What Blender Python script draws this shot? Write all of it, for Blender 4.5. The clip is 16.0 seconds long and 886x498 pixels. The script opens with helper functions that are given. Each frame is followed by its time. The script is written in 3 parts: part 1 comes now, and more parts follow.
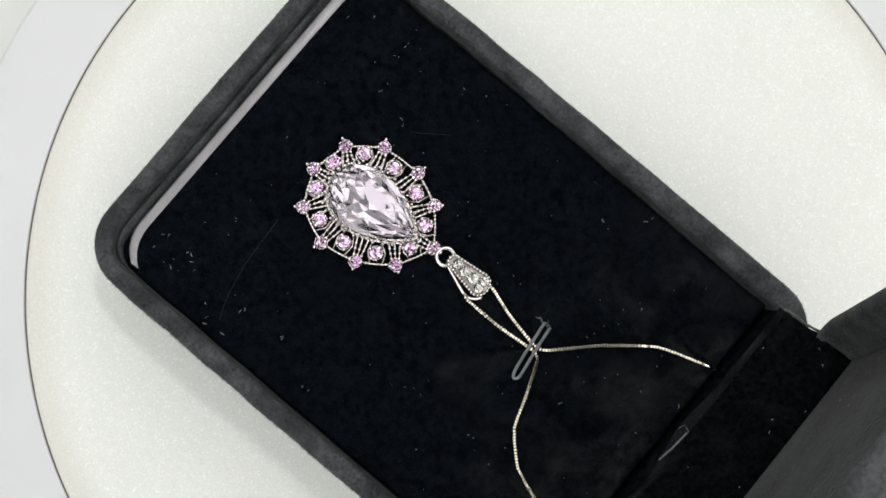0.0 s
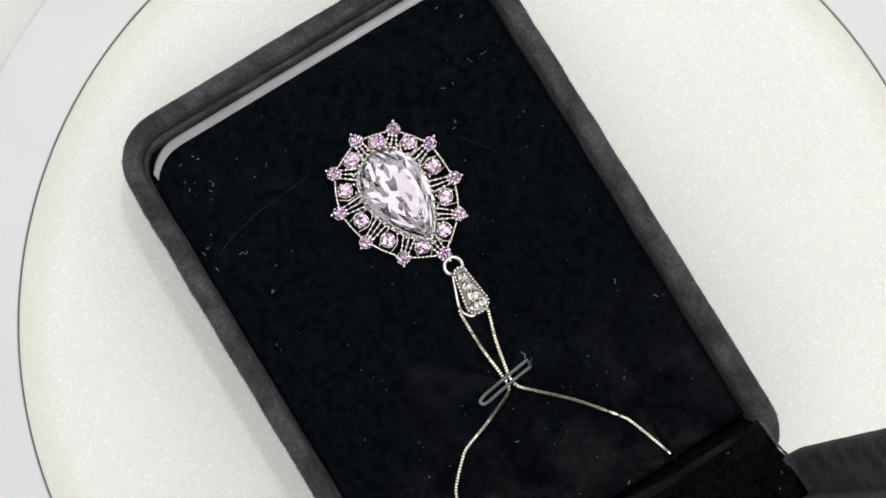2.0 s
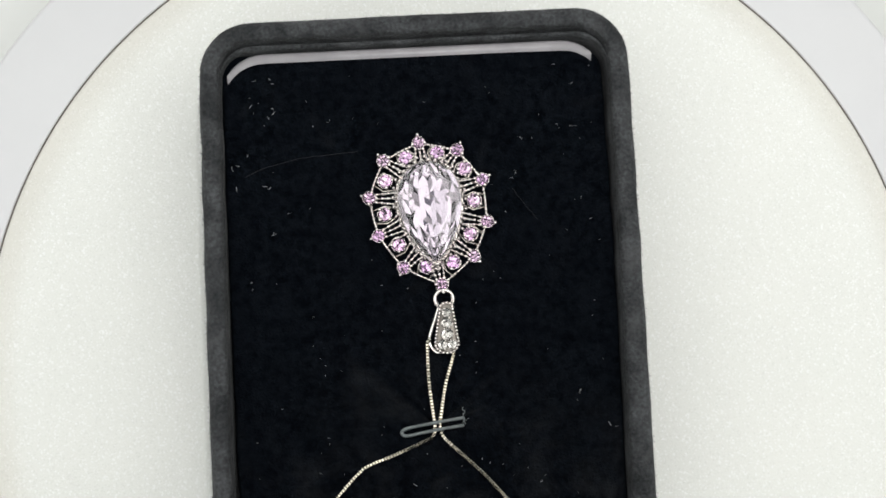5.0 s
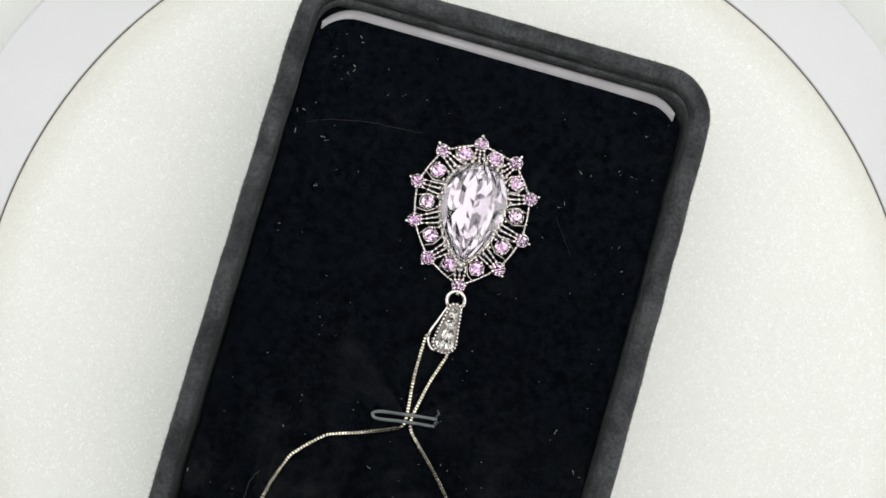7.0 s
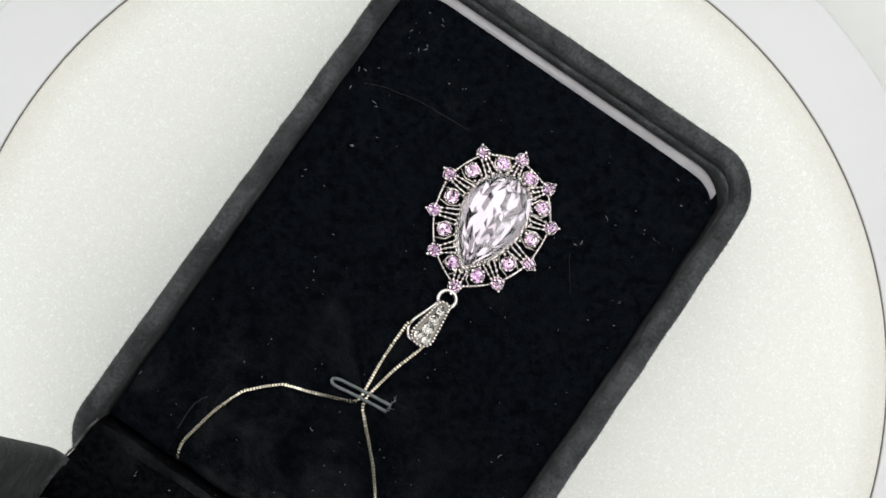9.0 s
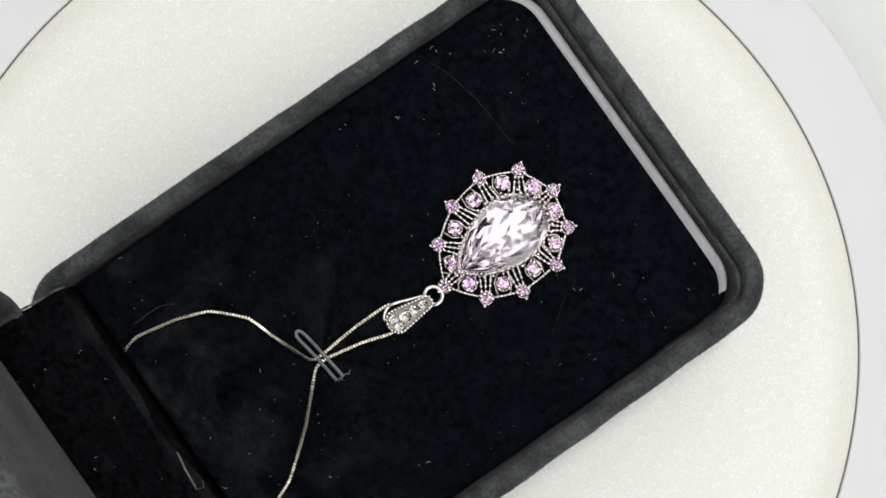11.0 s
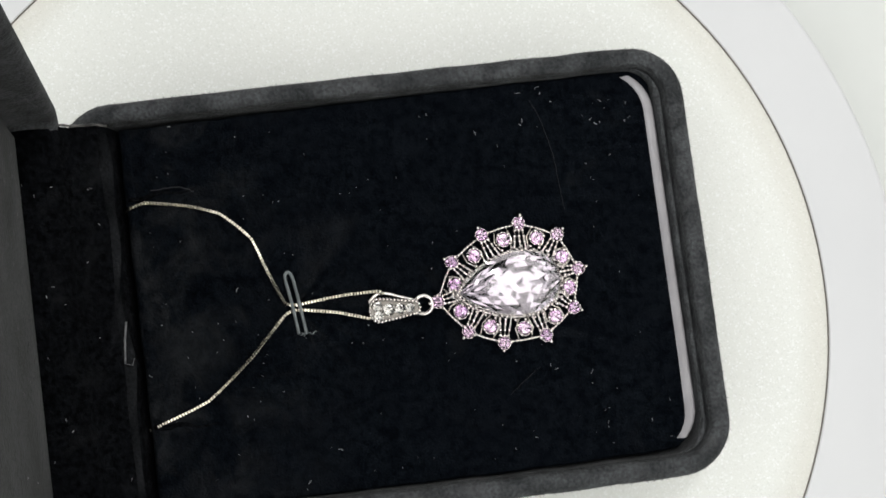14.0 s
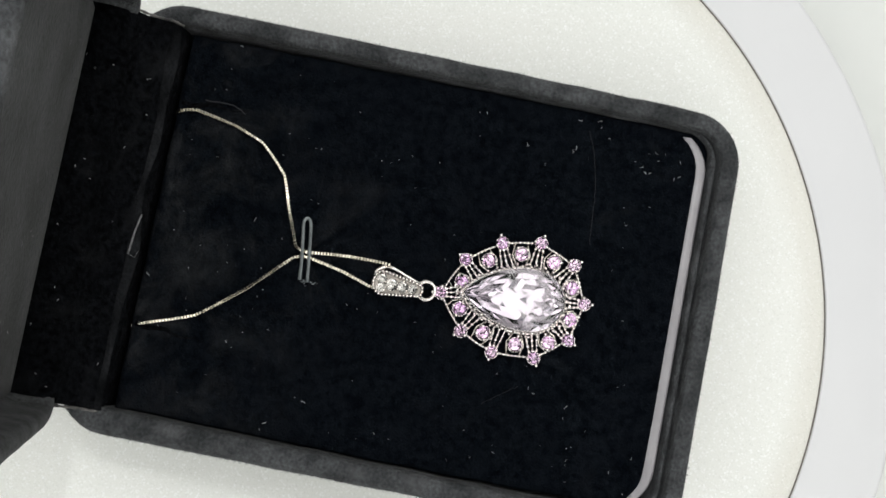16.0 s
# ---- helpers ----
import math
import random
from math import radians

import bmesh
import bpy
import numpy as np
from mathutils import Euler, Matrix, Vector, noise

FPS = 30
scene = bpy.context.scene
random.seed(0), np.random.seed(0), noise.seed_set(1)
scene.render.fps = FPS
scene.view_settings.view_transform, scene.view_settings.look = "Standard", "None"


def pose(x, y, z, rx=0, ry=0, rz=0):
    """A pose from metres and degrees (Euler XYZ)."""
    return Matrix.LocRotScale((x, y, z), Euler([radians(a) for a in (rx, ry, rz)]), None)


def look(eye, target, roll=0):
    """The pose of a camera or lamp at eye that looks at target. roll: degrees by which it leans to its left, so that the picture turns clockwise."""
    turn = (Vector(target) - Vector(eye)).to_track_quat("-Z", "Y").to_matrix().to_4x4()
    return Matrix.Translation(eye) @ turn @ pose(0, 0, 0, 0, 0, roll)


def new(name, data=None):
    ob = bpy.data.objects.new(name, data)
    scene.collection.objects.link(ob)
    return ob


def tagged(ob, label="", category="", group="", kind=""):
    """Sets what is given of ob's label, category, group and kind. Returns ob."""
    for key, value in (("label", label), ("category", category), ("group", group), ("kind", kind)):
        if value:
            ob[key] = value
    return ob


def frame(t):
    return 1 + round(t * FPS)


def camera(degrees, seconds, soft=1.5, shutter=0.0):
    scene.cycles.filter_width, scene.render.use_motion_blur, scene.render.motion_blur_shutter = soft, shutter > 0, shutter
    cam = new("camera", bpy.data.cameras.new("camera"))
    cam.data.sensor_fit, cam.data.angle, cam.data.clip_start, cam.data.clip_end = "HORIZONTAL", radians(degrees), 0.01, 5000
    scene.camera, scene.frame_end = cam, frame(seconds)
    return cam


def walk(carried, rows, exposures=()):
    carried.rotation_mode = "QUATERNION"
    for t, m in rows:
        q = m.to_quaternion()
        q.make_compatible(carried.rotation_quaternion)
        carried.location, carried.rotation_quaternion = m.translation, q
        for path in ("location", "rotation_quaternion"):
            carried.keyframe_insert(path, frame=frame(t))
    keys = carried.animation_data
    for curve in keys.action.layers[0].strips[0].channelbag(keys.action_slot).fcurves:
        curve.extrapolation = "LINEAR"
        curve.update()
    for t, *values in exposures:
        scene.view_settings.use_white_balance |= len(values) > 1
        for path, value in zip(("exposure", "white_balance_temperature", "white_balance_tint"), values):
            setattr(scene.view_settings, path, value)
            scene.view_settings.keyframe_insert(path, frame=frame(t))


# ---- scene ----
cam = camera(40.0, 16.0, soft=1.65)
walk(cam, [
    (0, pose(-0.01321, -0.00951, 0.19091, 4.557, -1.524, 2.196)),
    (0.5, pose(-0.01345, -0.00920, 0.19084, 5.000, -1.721, 2.130)),
    (1, pose(-0.01378, -0.00797, 0.19087, 5.030, -1.809, 2.046)),
    (1.5, pose(-0.01414, -0.00599, 0.19057, 4.632, -1.988, 1.934)),
    (2, pose(-0.01483, -0.00546, 0.19064, 4.497, -2.148, 1.849)),
    (2.5, pose(-0.01543, -0.00312, 0.19100, 4.336, -2.327, 1.766)),
    (3, pose(-0.01541, -0.00005, 0.19127, 3.902, -2.396, 1.716)),
    (3.2, pose(-0.01507, 0.00094, 0.19133, 3.815, -2.410, 1.706)),
    (5.3, pose(-0.00949, 0.00045, 0.19029, 5.046, -2.096, 2.715)),
    (5.5, pose(-0.00932, 0.00077, 0.19034, 5.028, -2.089, 2.725)),
    (6, pose(-0.00885, 0.00134, 0.19059, 4.936, -2.054, 2.779)),
    (6.5, pose(-0.00910, 0.00166, 0.19075, 4.826, -2.181, 2.801)),
    (7, pose(-0.00963, 0.00205, 0.19005, 4.735, -2.461, 2.866)),
    (7.5, pose(-0.00879, 0.00298, 0.19043, 4.250, -2.674, 2.891)),
    (8, pose(-0.00760, 0.00386, 0.19018, 4.067, -2.753, 2.946)),
    (8.5, pose(-0.00669, 0.00399, 0.18993, 3.979, -2.812, 3.020)),
    (9, pose(-0.00615, 0.00377, 0.19027, 4.037, -2.676, 3.088)),
    (9.2, pose(-0.00579, 0.00370, 0.19033, 4.049, -2.649, 3.102)),
    (11.3, pose(-0.00082, 0.00493, 0.18926, 3.044, -2.678, 4.881)),
    (11.5, pose(-0.00057, 0.00448, 0.18940, 3.119, -2.850, 4.897)),
    (12, pose(-0.00155, 0.00234, 0.19011, 3.489, -3.712, 4.975)),
    (12.5, pose(-0.00109, 0.00130, 0.19017, 3.819, -3.667, 5.019)),
    (13, pose(0.00070, 0.00061, 0.19025, 4.048, -3.234, 4.965)),
    (13.5, pose(0.00215, -0.00005, 0.19040, 4.189, -3.082, 4.908)),
    (14, pose(0.00228, -0.00017, 0.19018, 4.167, -3.000, 4.807)),
    (14.5, pose(0.00248, -0.00058, 0.19088, 4.192, -2.933, 4.692)),
    (15, pose(0.00489, -0.00259, 0.19075, 4.273, -2.392, 4.584)),
    (15.5, pose(0.00568, -0.00429, 0.19042, 4.421, -2.160, 4.537)),
    (16, pose(0.00406, -0.00588, 0.19078, 4.532, -2.714, 4.399)),
])

MM = 0.001
TURN_RATE = 9.3046            # degrees a second, clockwise from above
BOX_TURN = 52.47              # turn of the box on the platter at the start
BOX_SHIFT = -5.45 * MM


def spin(t):
    """The pose of what rides on the platter, in the frame of the box."""
    return pose(0, 0, 0, 0, 0, BOX_TURN - TURN_RATE * t) @ pose(BOX_SHIFT, 0, 0)


# ---- light: an assumed, unseen white tent, four panels added round its roof opening, two small LEDs by the camera ----
world = bpy.data.worlds.new("room_air")
scene.world = world
world.use_nodes = True
world.node_tree.nodes["Background"].inputs[0].default_value = (0.92, 0.96, 1.0, 1)
world.node_tree.nodes["Background"].inputs[1].default_value = 0.40


def lamp(name, eye, target, watts, size, size_y=None, colour=(1, 1, 1)):
    data = bpy.data.lights.new(name, "AREA")
    data.energy, data.color, data.size = watts, colour, size
    data.shape = "DISK" if size_y is None else "RECTANGLE"
    if size_y is not None:
        data.size_y = size_y
    ob = new(name, data)
    ob.matrix_world = look(eye, target)
    return ob


lamp("added_panel_light", (0.185, 0.035, 0.455), (0.15, 0.030, 0), 0.69, 0.46, 0.27, (1.0, 0.995, 0.965))
lamp("added_panel_light", (-0.185, -0.04, 0.455), (-0.15, -0.035, 0), 0.53, 0.46, 0.27, (0.985, 1.0, 0.985))
# front and back panels added to brighten more of the gem facets
lamp("added_panel_light", (0.0, -0.215, 0.455), (0, -0.18, 0), 0.17, 0.09, 0.20, (1.0, 1.0, 0.98))
lamp("added_panel_light", (0.0, 0.235, 0.455), (0, 0.20, 0), 0.08, 0.09, 0.16, (1.0, 1.0, 0.98))
lamp("led_light", (0.010, 0.065, 0.30), (0, 0, 0), 0.07, 0.0028)
lamp("led_light", (0.010, 0.053, 0.30), (0, 0, 0), 0.07, 0.0028)


# ---- materials ----
def material(name, base=(0.8, 0.8, 0.8), rough=0.5, metal=0.0, **more):
    m = bpy.data.materials.new(name)
    m.use_nodes = True
    b = m.node_tree.nodes["Principled BSDF"]
    b.inputs["Base Color"].default_value = (*base, 1)
    b.inputs["Roughness"].default_value = rough
    b.inputs["Metallic"].default_value = metal
    for key, value in more.items():
        b.inputs[key.replace("_", " ")].default_value = value
    return m


def grain(m, low, high, scale, bump=0.0, detail=4.0, fine=None, depth=0.0001, mottle=0.85):
    """Mottles the base colour between two tones at one or two scales, and adds relief."""
    nt = m.node_tree
    b = nt.nodes["Principled BSDF"]
    co = nt.nodes.new("ShaderNodeTexCoord")
    n = nt.nodes.new("ShaderNodeTexNoise")
    n.inputs["Scale"].default_value, n.inputs["Detail"].default_value = scale, detail
    nt.links.new(co.outputs["Object"], n.inputs["Vector"])
    ramp = nt.nodes.new("ShaderNodeValToRGB")
    ramp.color_ramp.elements[0].position, ramp.color_ramp.elements[1].position = 0.35, 0.65
    ramp.color_ramp.elements[0].color, ramp.color_ramp.elements[1].color = (*low, 1), (*high, 1)
    nt.links.new(n.outputs["Fac"], ramp.inputs["Fac"])
    out = ramp.outputs["Color"]
    if fine:
        f = nt.nodes.new("ShaderNodeTexNoise")
        f.inputs["Scale"].default_value, f.inputs["Detail"].default_value = fine, 2.0
        nt.links.new(co.outputs["Object"], f.inputs["Vector"])
        mix = nt.nodes.new("ShaderNodeMix")
        mix.data_type, mix.blend_type = "RGBA", "OVERLAY"
        mix.inputs[0].default_value = mottle
        nt.links.new(out, mix.inputs[6])
        nt.links.new(f.outputs["Fac"], mix.inputs[7])
        out = mix.outputs[2]
        if bump:
            bp = nt.nodes.new("ShaderNodeBump")
            bp.inputs["Strength"].default_value, bp.inputs["Distance"].default_value = bump, depth
            nt.links.new(f.outputs["Fac"], bp.inputs["Height"])
            nt.links.new(bp.outputs["Normal"], b.inputs["Normal"])
    nt.links.new(out, b.inputs["Base Color"])
    return m


SPARKLE = grain(material("sparkle_foam", rough=0.42), (0.775, 0.785, 0.755), (0.805, 0.812, 0.780), 26, 0.35, 3, 4200, 0.00006, 0.25)


def flecks(m):
    """Small bright mica flecks, each with its own tilt."""
    nt = m.node_tree
    b = nt.nodes["Principled BSDF"]
    co = nt.nodes.new("ShaderNodeTexCoord")
    v = nt.nodes.new("ShaderNodeTexVoronoi")
    v.inputs["Scale"].default_value = 4200
    nt.links.new(co.outputs["Object"], v.inputs["Vector"])
    sep = nt.nodes.new("ShaderNodeSeparateColor")
    nt.links.new(v.outputs["Color"], sep.inputs[0])
    ramp = nt.nodes.new("ShaderNodeValToRGB")
    ramp.color_ramp.elements[0].position, ramp.color_ramp.elements[1].position = 0.84, 0.97
    nt.links.new(sep.outputs[0], ramp.inputs["Fac"])
    mix = nt.nodes.new("ShaderNodeMix")
    mix.data_type = "RGBA"
    nt.links.new(ramp.outputs["Color"], mix.inputs[0])
    nt.links.new(b.inputs["Base Color"].links[0].from_socket, mix.inputs[6])
    mix.inputs[7].default_value = (0.885, 0.895, 0.885, 1)
    nt.links.new(mix.outputs[2], b.inputs["Base Color"])
    rr = nt.nodes.new("ShaderNodeMapRange")
    rr.inputs[3].default_value, rr.inputs[4].default_value = 0.5, 0.25
    nt.links.new(sep.outputs[1], rr.inputs[0])
    nt.links.new(rr.outputs[0], b.inputs["Roughness"])
    bp = nt.nodes.new("ShaderNodeBump")
    bp.inputs["Strength"].default_value, bp.inputs["Distance"].default_value = 0.5, 0.0002
    nt.links.new(sep.outputs[2], bp.inputs["Height"])
    nt.links.new(b.inputs["Normal"].links[0].from_socket, bp.inputs["Normal"])
    nt.links.new(bp.outputs["Normal"], b.inputs["Normal"])


flecks(SPARKLE)


def beige_margin(m, start, end, tone):
    """A margin round the disc that turns beige towards its rim."""
    nt = m.node_tree
    b = nt.nodes["Principled BSDF"]
    co = nt.nodes.new("ShaderNodeTexCoord")
    ln = nt.nodes.new("ShaderNodeVectorMath")
    ln.operation = "LENGTH"
    nt.links.new(co.outputs["Object"], ln.inputs[0])
    mr = nt.nodes.new("ShaderNodeMapRange")
    mr.interpolation_type = "SMOOTHERSTEP"
    mr.inputs[1].default_value, mr.inputs[2].default_value, mr.inputs[4].default_value = start, end, 0.42
    nt.links.new(ln.outputs["Value"], mr.inputs[0])
    mix = nt.nodes.new("ShaderNodeMix")
    mix.data_type = "RGBA"
    nt.links.new(mr.outputs[0], mix.inputs[0])
    nt.links.new(b.inputs["Base Color"].links[0].from_socket, mix.inputs[6])
    mix.inputs[7].default_value = (*tone, 1)
    nt.links.new(mix.outputs[2], b.inputs["Base Color"])


beige_margin(SPARKLE, 0.0665, 0.0735, (0.60, 0.56, 0.49))
PLASTIC = grain(material("white_plastic", rough=0.35), (0.63, 0.632, 0.655), (0.67, 0.672, 0.69), 14, 0.0)
TABLE = grain(material("white_paper", rough=0.7), (0.70, 0.715, 0.70), (0.75, 0.76, 0.745), 9, 0.0)
WALL = grain(material("white_tent_cloth", rough=0.9), (0.85, 0.85, 0.84), (0.89, 0.89, 0.88), 12, 0.0)
# brown-dark tone that puts the shade of the platter gap into the colour
GAP = material("dark_gap", (0.13, 0.115, 0.10), 0.8)
PAD = grain(material("black_velvet_pad", rough=1.0, Specular_IOR_Level=0.02), (0.0011, 0.0017, 0.0029), (0.0041, 0.0055, 0.0078), 1000, 0.8, 4, 3000, 0.0003)


def nap(m, tone, scale):
    """Brushed patches of paler nap."""
    nt = m.node_tree
    b = nt.nodes["Principled BSDF"]
    co = nt.nodes.new("ShaderNodeTexCoord")
    n = nt.nodes.new("ShaderNodeTexNoise")
    n.inputs["Scale"].default_value, n.inputs["Detail"].default_value, n.inputs["Distortion"].default_value = scale, 5, 1.6
    nt.links.new(co.outputs["Object"], n.inputs["Vector"])
    ramp = nt.nodes.new("ShaderNodeValToRGB")
    ramp.color_ramp.elements[0].position, ramp.color_ramp.elements[1].position = 0.58, 0.85
    nt.links.new(n.outputs["Fac"], ramp.inputs["Fac"])
    mix = nt.nodes.new("ShaderNodeMix")
    mix.data_type = "RGBA"
    nt.links.new(ramp.outputs["Color"], mix.inputs[0])
    nt.links.new(b.inputs["Base Color"].links[0].from_socket, mix.inputs[6])
    mix.inputs[7].default_value = (*tone, 1)
    nt.links.new(mix.outputs[2], b.inputs["Base Color"])


nap(PAD, (0.0085, 0.0094, 0.0110), 55)


def pucker_sheen(m, cx, cy, reach, tone):
    """Sheen of the creases that run out from the sewn loop, painted as paler nap, and paler nap towards the hinge end
    of the pad.
    """
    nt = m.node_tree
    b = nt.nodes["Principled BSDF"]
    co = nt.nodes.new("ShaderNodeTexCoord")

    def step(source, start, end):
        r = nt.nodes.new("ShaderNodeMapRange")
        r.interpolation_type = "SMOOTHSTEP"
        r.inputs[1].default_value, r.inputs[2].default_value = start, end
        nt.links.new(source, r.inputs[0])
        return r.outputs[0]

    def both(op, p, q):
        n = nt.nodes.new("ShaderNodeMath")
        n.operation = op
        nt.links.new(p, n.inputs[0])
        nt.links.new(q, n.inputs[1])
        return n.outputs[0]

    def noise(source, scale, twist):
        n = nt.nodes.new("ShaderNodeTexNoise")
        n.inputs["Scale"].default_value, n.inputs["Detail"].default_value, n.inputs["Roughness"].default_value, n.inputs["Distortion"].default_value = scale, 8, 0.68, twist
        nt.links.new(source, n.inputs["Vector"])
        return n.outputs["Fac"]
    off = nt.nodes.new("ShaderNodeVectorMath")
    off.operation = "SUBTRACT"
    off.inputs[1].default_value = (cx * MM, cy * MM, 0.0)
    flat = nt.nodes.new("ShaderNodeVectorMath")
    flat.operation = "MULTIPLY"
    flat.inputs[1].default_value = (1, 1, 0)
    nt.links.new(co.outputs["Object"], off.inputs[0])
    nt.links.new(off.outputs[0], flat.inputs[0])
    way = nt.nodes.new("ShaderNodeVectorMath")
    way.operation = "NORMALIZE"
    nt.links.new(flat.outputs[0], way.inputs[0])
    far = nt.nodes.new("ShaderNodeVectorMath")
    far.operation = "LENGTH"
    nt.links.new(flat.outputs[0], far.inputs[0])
    # paler streaks paint in the sheen that the creases catch
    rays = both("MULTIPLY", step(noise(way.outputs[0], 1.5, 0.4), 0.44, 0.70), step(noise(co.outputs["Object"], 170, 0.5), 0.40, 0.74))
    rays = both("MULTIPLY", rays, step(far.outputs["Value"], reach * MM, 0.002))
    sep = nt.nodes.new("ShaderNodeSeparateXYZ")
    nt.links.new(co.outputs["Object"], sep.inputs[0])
    paler_end = both("MULTIPLY", step(noise(co.outputs["Object"], 150, 0.7), 0.42, 0.84), step(sep.outputs["Y"], 0.000, -0.031))
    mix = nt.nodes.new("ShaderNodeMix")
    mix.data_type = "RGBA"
    nt.links.new(both("MAXIMUM", rays, paler_end), mix.inputs[0])
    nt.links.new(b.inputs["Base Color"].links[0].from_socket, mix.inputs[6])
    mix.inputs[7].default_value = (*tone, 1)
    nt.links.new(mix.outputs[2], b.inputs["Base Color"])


# crease sheen is put into the pad's colour here
pucker_sheen(PAD, 0.5, -8.6, 21, (0.0270, 0.0282, 0.0300))
VELVET = grain(material("charcoal_velvet", rough=1.0, Specular_IOR_Level=0.1, Sheen_Weight=0.05, Sheen_Roughness=0.5), (0.028, 0.030, 0.032), (0.064, 0.067, 0.071), 260, 0.8, 5, 2200, 0.0004)
nap(VELVET, (0.080, 0.081, 0.085), 130)
LINING = grain(material("lid_velvet", rough=1.0, Specular_IOR_Level=0.1, Sheen_Weight=0.08), (0.015, 0.0165, 0.018), (0.042, 0.0445, 0.047), 90, 0.8, 6, 1800, 0.0004)
HINGE = grain(material("hinge_velvet", rough=1.0, Specular_IOR_Level=0.02), (0.0010, 0.0011, 0.0014), (0.0056, 0.0061, 0.0074), 1200, 0.8, 6, 2100, 0.0003)
nap(HINGE, (0.0120, 0.0125, 0.0140), 110)
SATIN = grain(material("pale_satin_plastic", rough=0.3), (0.21, 0.20, 0.215), (0.27, 0.26, 0.275), 180, 0.0)
SILVER = material("rhodium_silver", (0.86, 0.81, 0.79), 0.17, 1.0)
BRIGHT_SILVER = material("polished_silver", (0.93, 0.90, 0.93), 0.0, 1.0)
# darker silvers: shade put into the colour of scrolls and bail plate
DARK_SILVER = material("shaded_silver", (0.72, 0.68, 0.63), 0.25, 1.0)
SHADE_SILVER = material("shade_toned_silver", (0.22, 0.20, 0.18), 0.3, 1.0)
CHAIN = material("silver_chain", (0.66, 0.62, 0.53), 0.22, 1.0)
LINT = material("white_lint", (0.36, 0.37, 0.38), 0.9)
DIM_LINT = grain(material("grey_lint", rough=0.9), (0.08, 0.08, 0.085), (0.22, 0.22, 0.23), 1500, 0.0)
FRAY = grain(material("frayed_backing", rough=0.9), (0.03, 0.03, 0.031), (0.13, 0.125, 0.12), 700, 0.0)
DULL = material("grey_hair", (0.022, 0.022, 0.025), 0.8)
# paler velvet tone: the highlight on the hinge crest, put into the colour
RIDGE = grain(material("lit_crest_velvet", rough=1.0, Specular_IOR_Level=0.05), (0.0025, 0.0028, 0.0034), (0.017, 0.018, 0.020), 130, 0.7, 5, 2400, 0.0003)
ELASTIC = grain(material("grey_elastic", rough=0.45), (0.10, 0.115, 0.12), (0.17, 0.19, 0.195), 900, 0.0)


def gem(name, tint, ior):
    m = material(name, tint, 0.0, 0.0, IOR=ior, Transmission_Weight=1.0)
    return m


PEAR_GEM = gem("pale_lilac_gem", (0.965, 0.915, 0.975), 1.6)
PINK_GEM = gem("pink_gem", (0.97, 0.86, 0.96), 1.65)
VIOLET_GEM = gem("violet_gem", (0.92, 0.77, 0.95), 1.65)
# mirrors added behind the gems to send the light back up
FOIL = material("added_mirror_foil", (0.50, 0.465, 0.505), 0.02, 1.0)
PINK_FOIL = material("added_pink_foil", (0.90, 0.76, 0.89), 0.02, 1.0)
WHITE_FOIL = material("added_white_foil", (0.82, 0.80, 0.78), 0.02, 1.0)
PALE_GEM = gem("pale_pink_gem", (0.98, 0.91, 0.97), 1.65)
WHITE_GEM = gem("white_gem", (0.97, 0.97, 0.97), 1.65)


# ---- mesh helpers: all in millimetres ----
def part(name, bm, mat, parent, label="", smooth=False):
    me = bpy.data.meshes.new(name)
    bm.to_mesh(me)
    bm.free()
    me.transform(Matrix.Scale(MM, 4))
    me.materials.append(mat)
    if smooth:
        me.polygons.foreach_set("use_smooth", [True] * len(me.polygons))
    ob = new(name, me)
    ob.parent = parent
    return tagged(ob, label)


def again(ob, name, parent, m, mat=None):
    """Another object on the mesh of ob, at the pose m (metres)."""
    o = new(name, ob.data)
    o.parent = parent
    o.matrix_basis = m
    if mat is not None:
        o.material_slots[0].link = "OBJECT"
        o.material_slots[0].material = mat
    return o


def place(x, y, z, rx=0, ry=0, rz=0):
    return pose(x * MM, y * MM, z * MM, rx, ry, rz)


def outline(x0, x1, y0, y1, radii, inset=0.0, steps=8):
    """A rounded rectangle, anticlockwise from the lower right; radii: lower and upper corners."""
    lo, up = radii
    pts = []
    for cx, cy, r, a0 in ((x1, y0, lo, -90), (x1, y1, up, 0), (x0, y1, up, 90), (x0, y0, lo, 180)):
        sx, sy = (-1 if cx == x1 else 1), (-1 if cy == y1 else 1)
        for k in range(steps + 1):
            a = radians(a0 + 90 * k / steps)
            q = max(r - inset, 0.3)
            ox, oy = cx + sx * (q + inset), cy + sy * (q + inset)
            pts.append((ox + q * math.cos(a), oy + q * math.sin(a)))
    return pts


def loft(bm, rings, close_first=True, close_last=True, loop=True):
    """Skins rings of equally many points."""
    vs = [[bm.verts.new(p) for p in ring] for ring in rings]
    n = len(vs[0])
    for a, b in zip(vs, vs[1:]):
        for i in range(n if loop else n - 1):
            j = (i + 1) % n
            bm.faces.new((a[i], a[j], b[j], b[i]))
    if close_first:
        bm.faces.new(vs[0][::-1])
    if close_last:
        bm.faces.new(vs[-1])
    return vs


def disc_loft(bm, profile, n=128, loop_profile=False):
    rings = [[(r * math.cos(2 * math.pi * i / n), r * math.sin(2 * math.pi * i / n), z) for i in range(n)] for r, z in profile]
    if loop_profile:
        rings.append(rings[0])
        vs = loft(bm, rings, False, False)
        bmesh.ops.remove_doubles(bm, verts=bm.verts, dist=1e-5)
    else:
        loft(bm, rings)


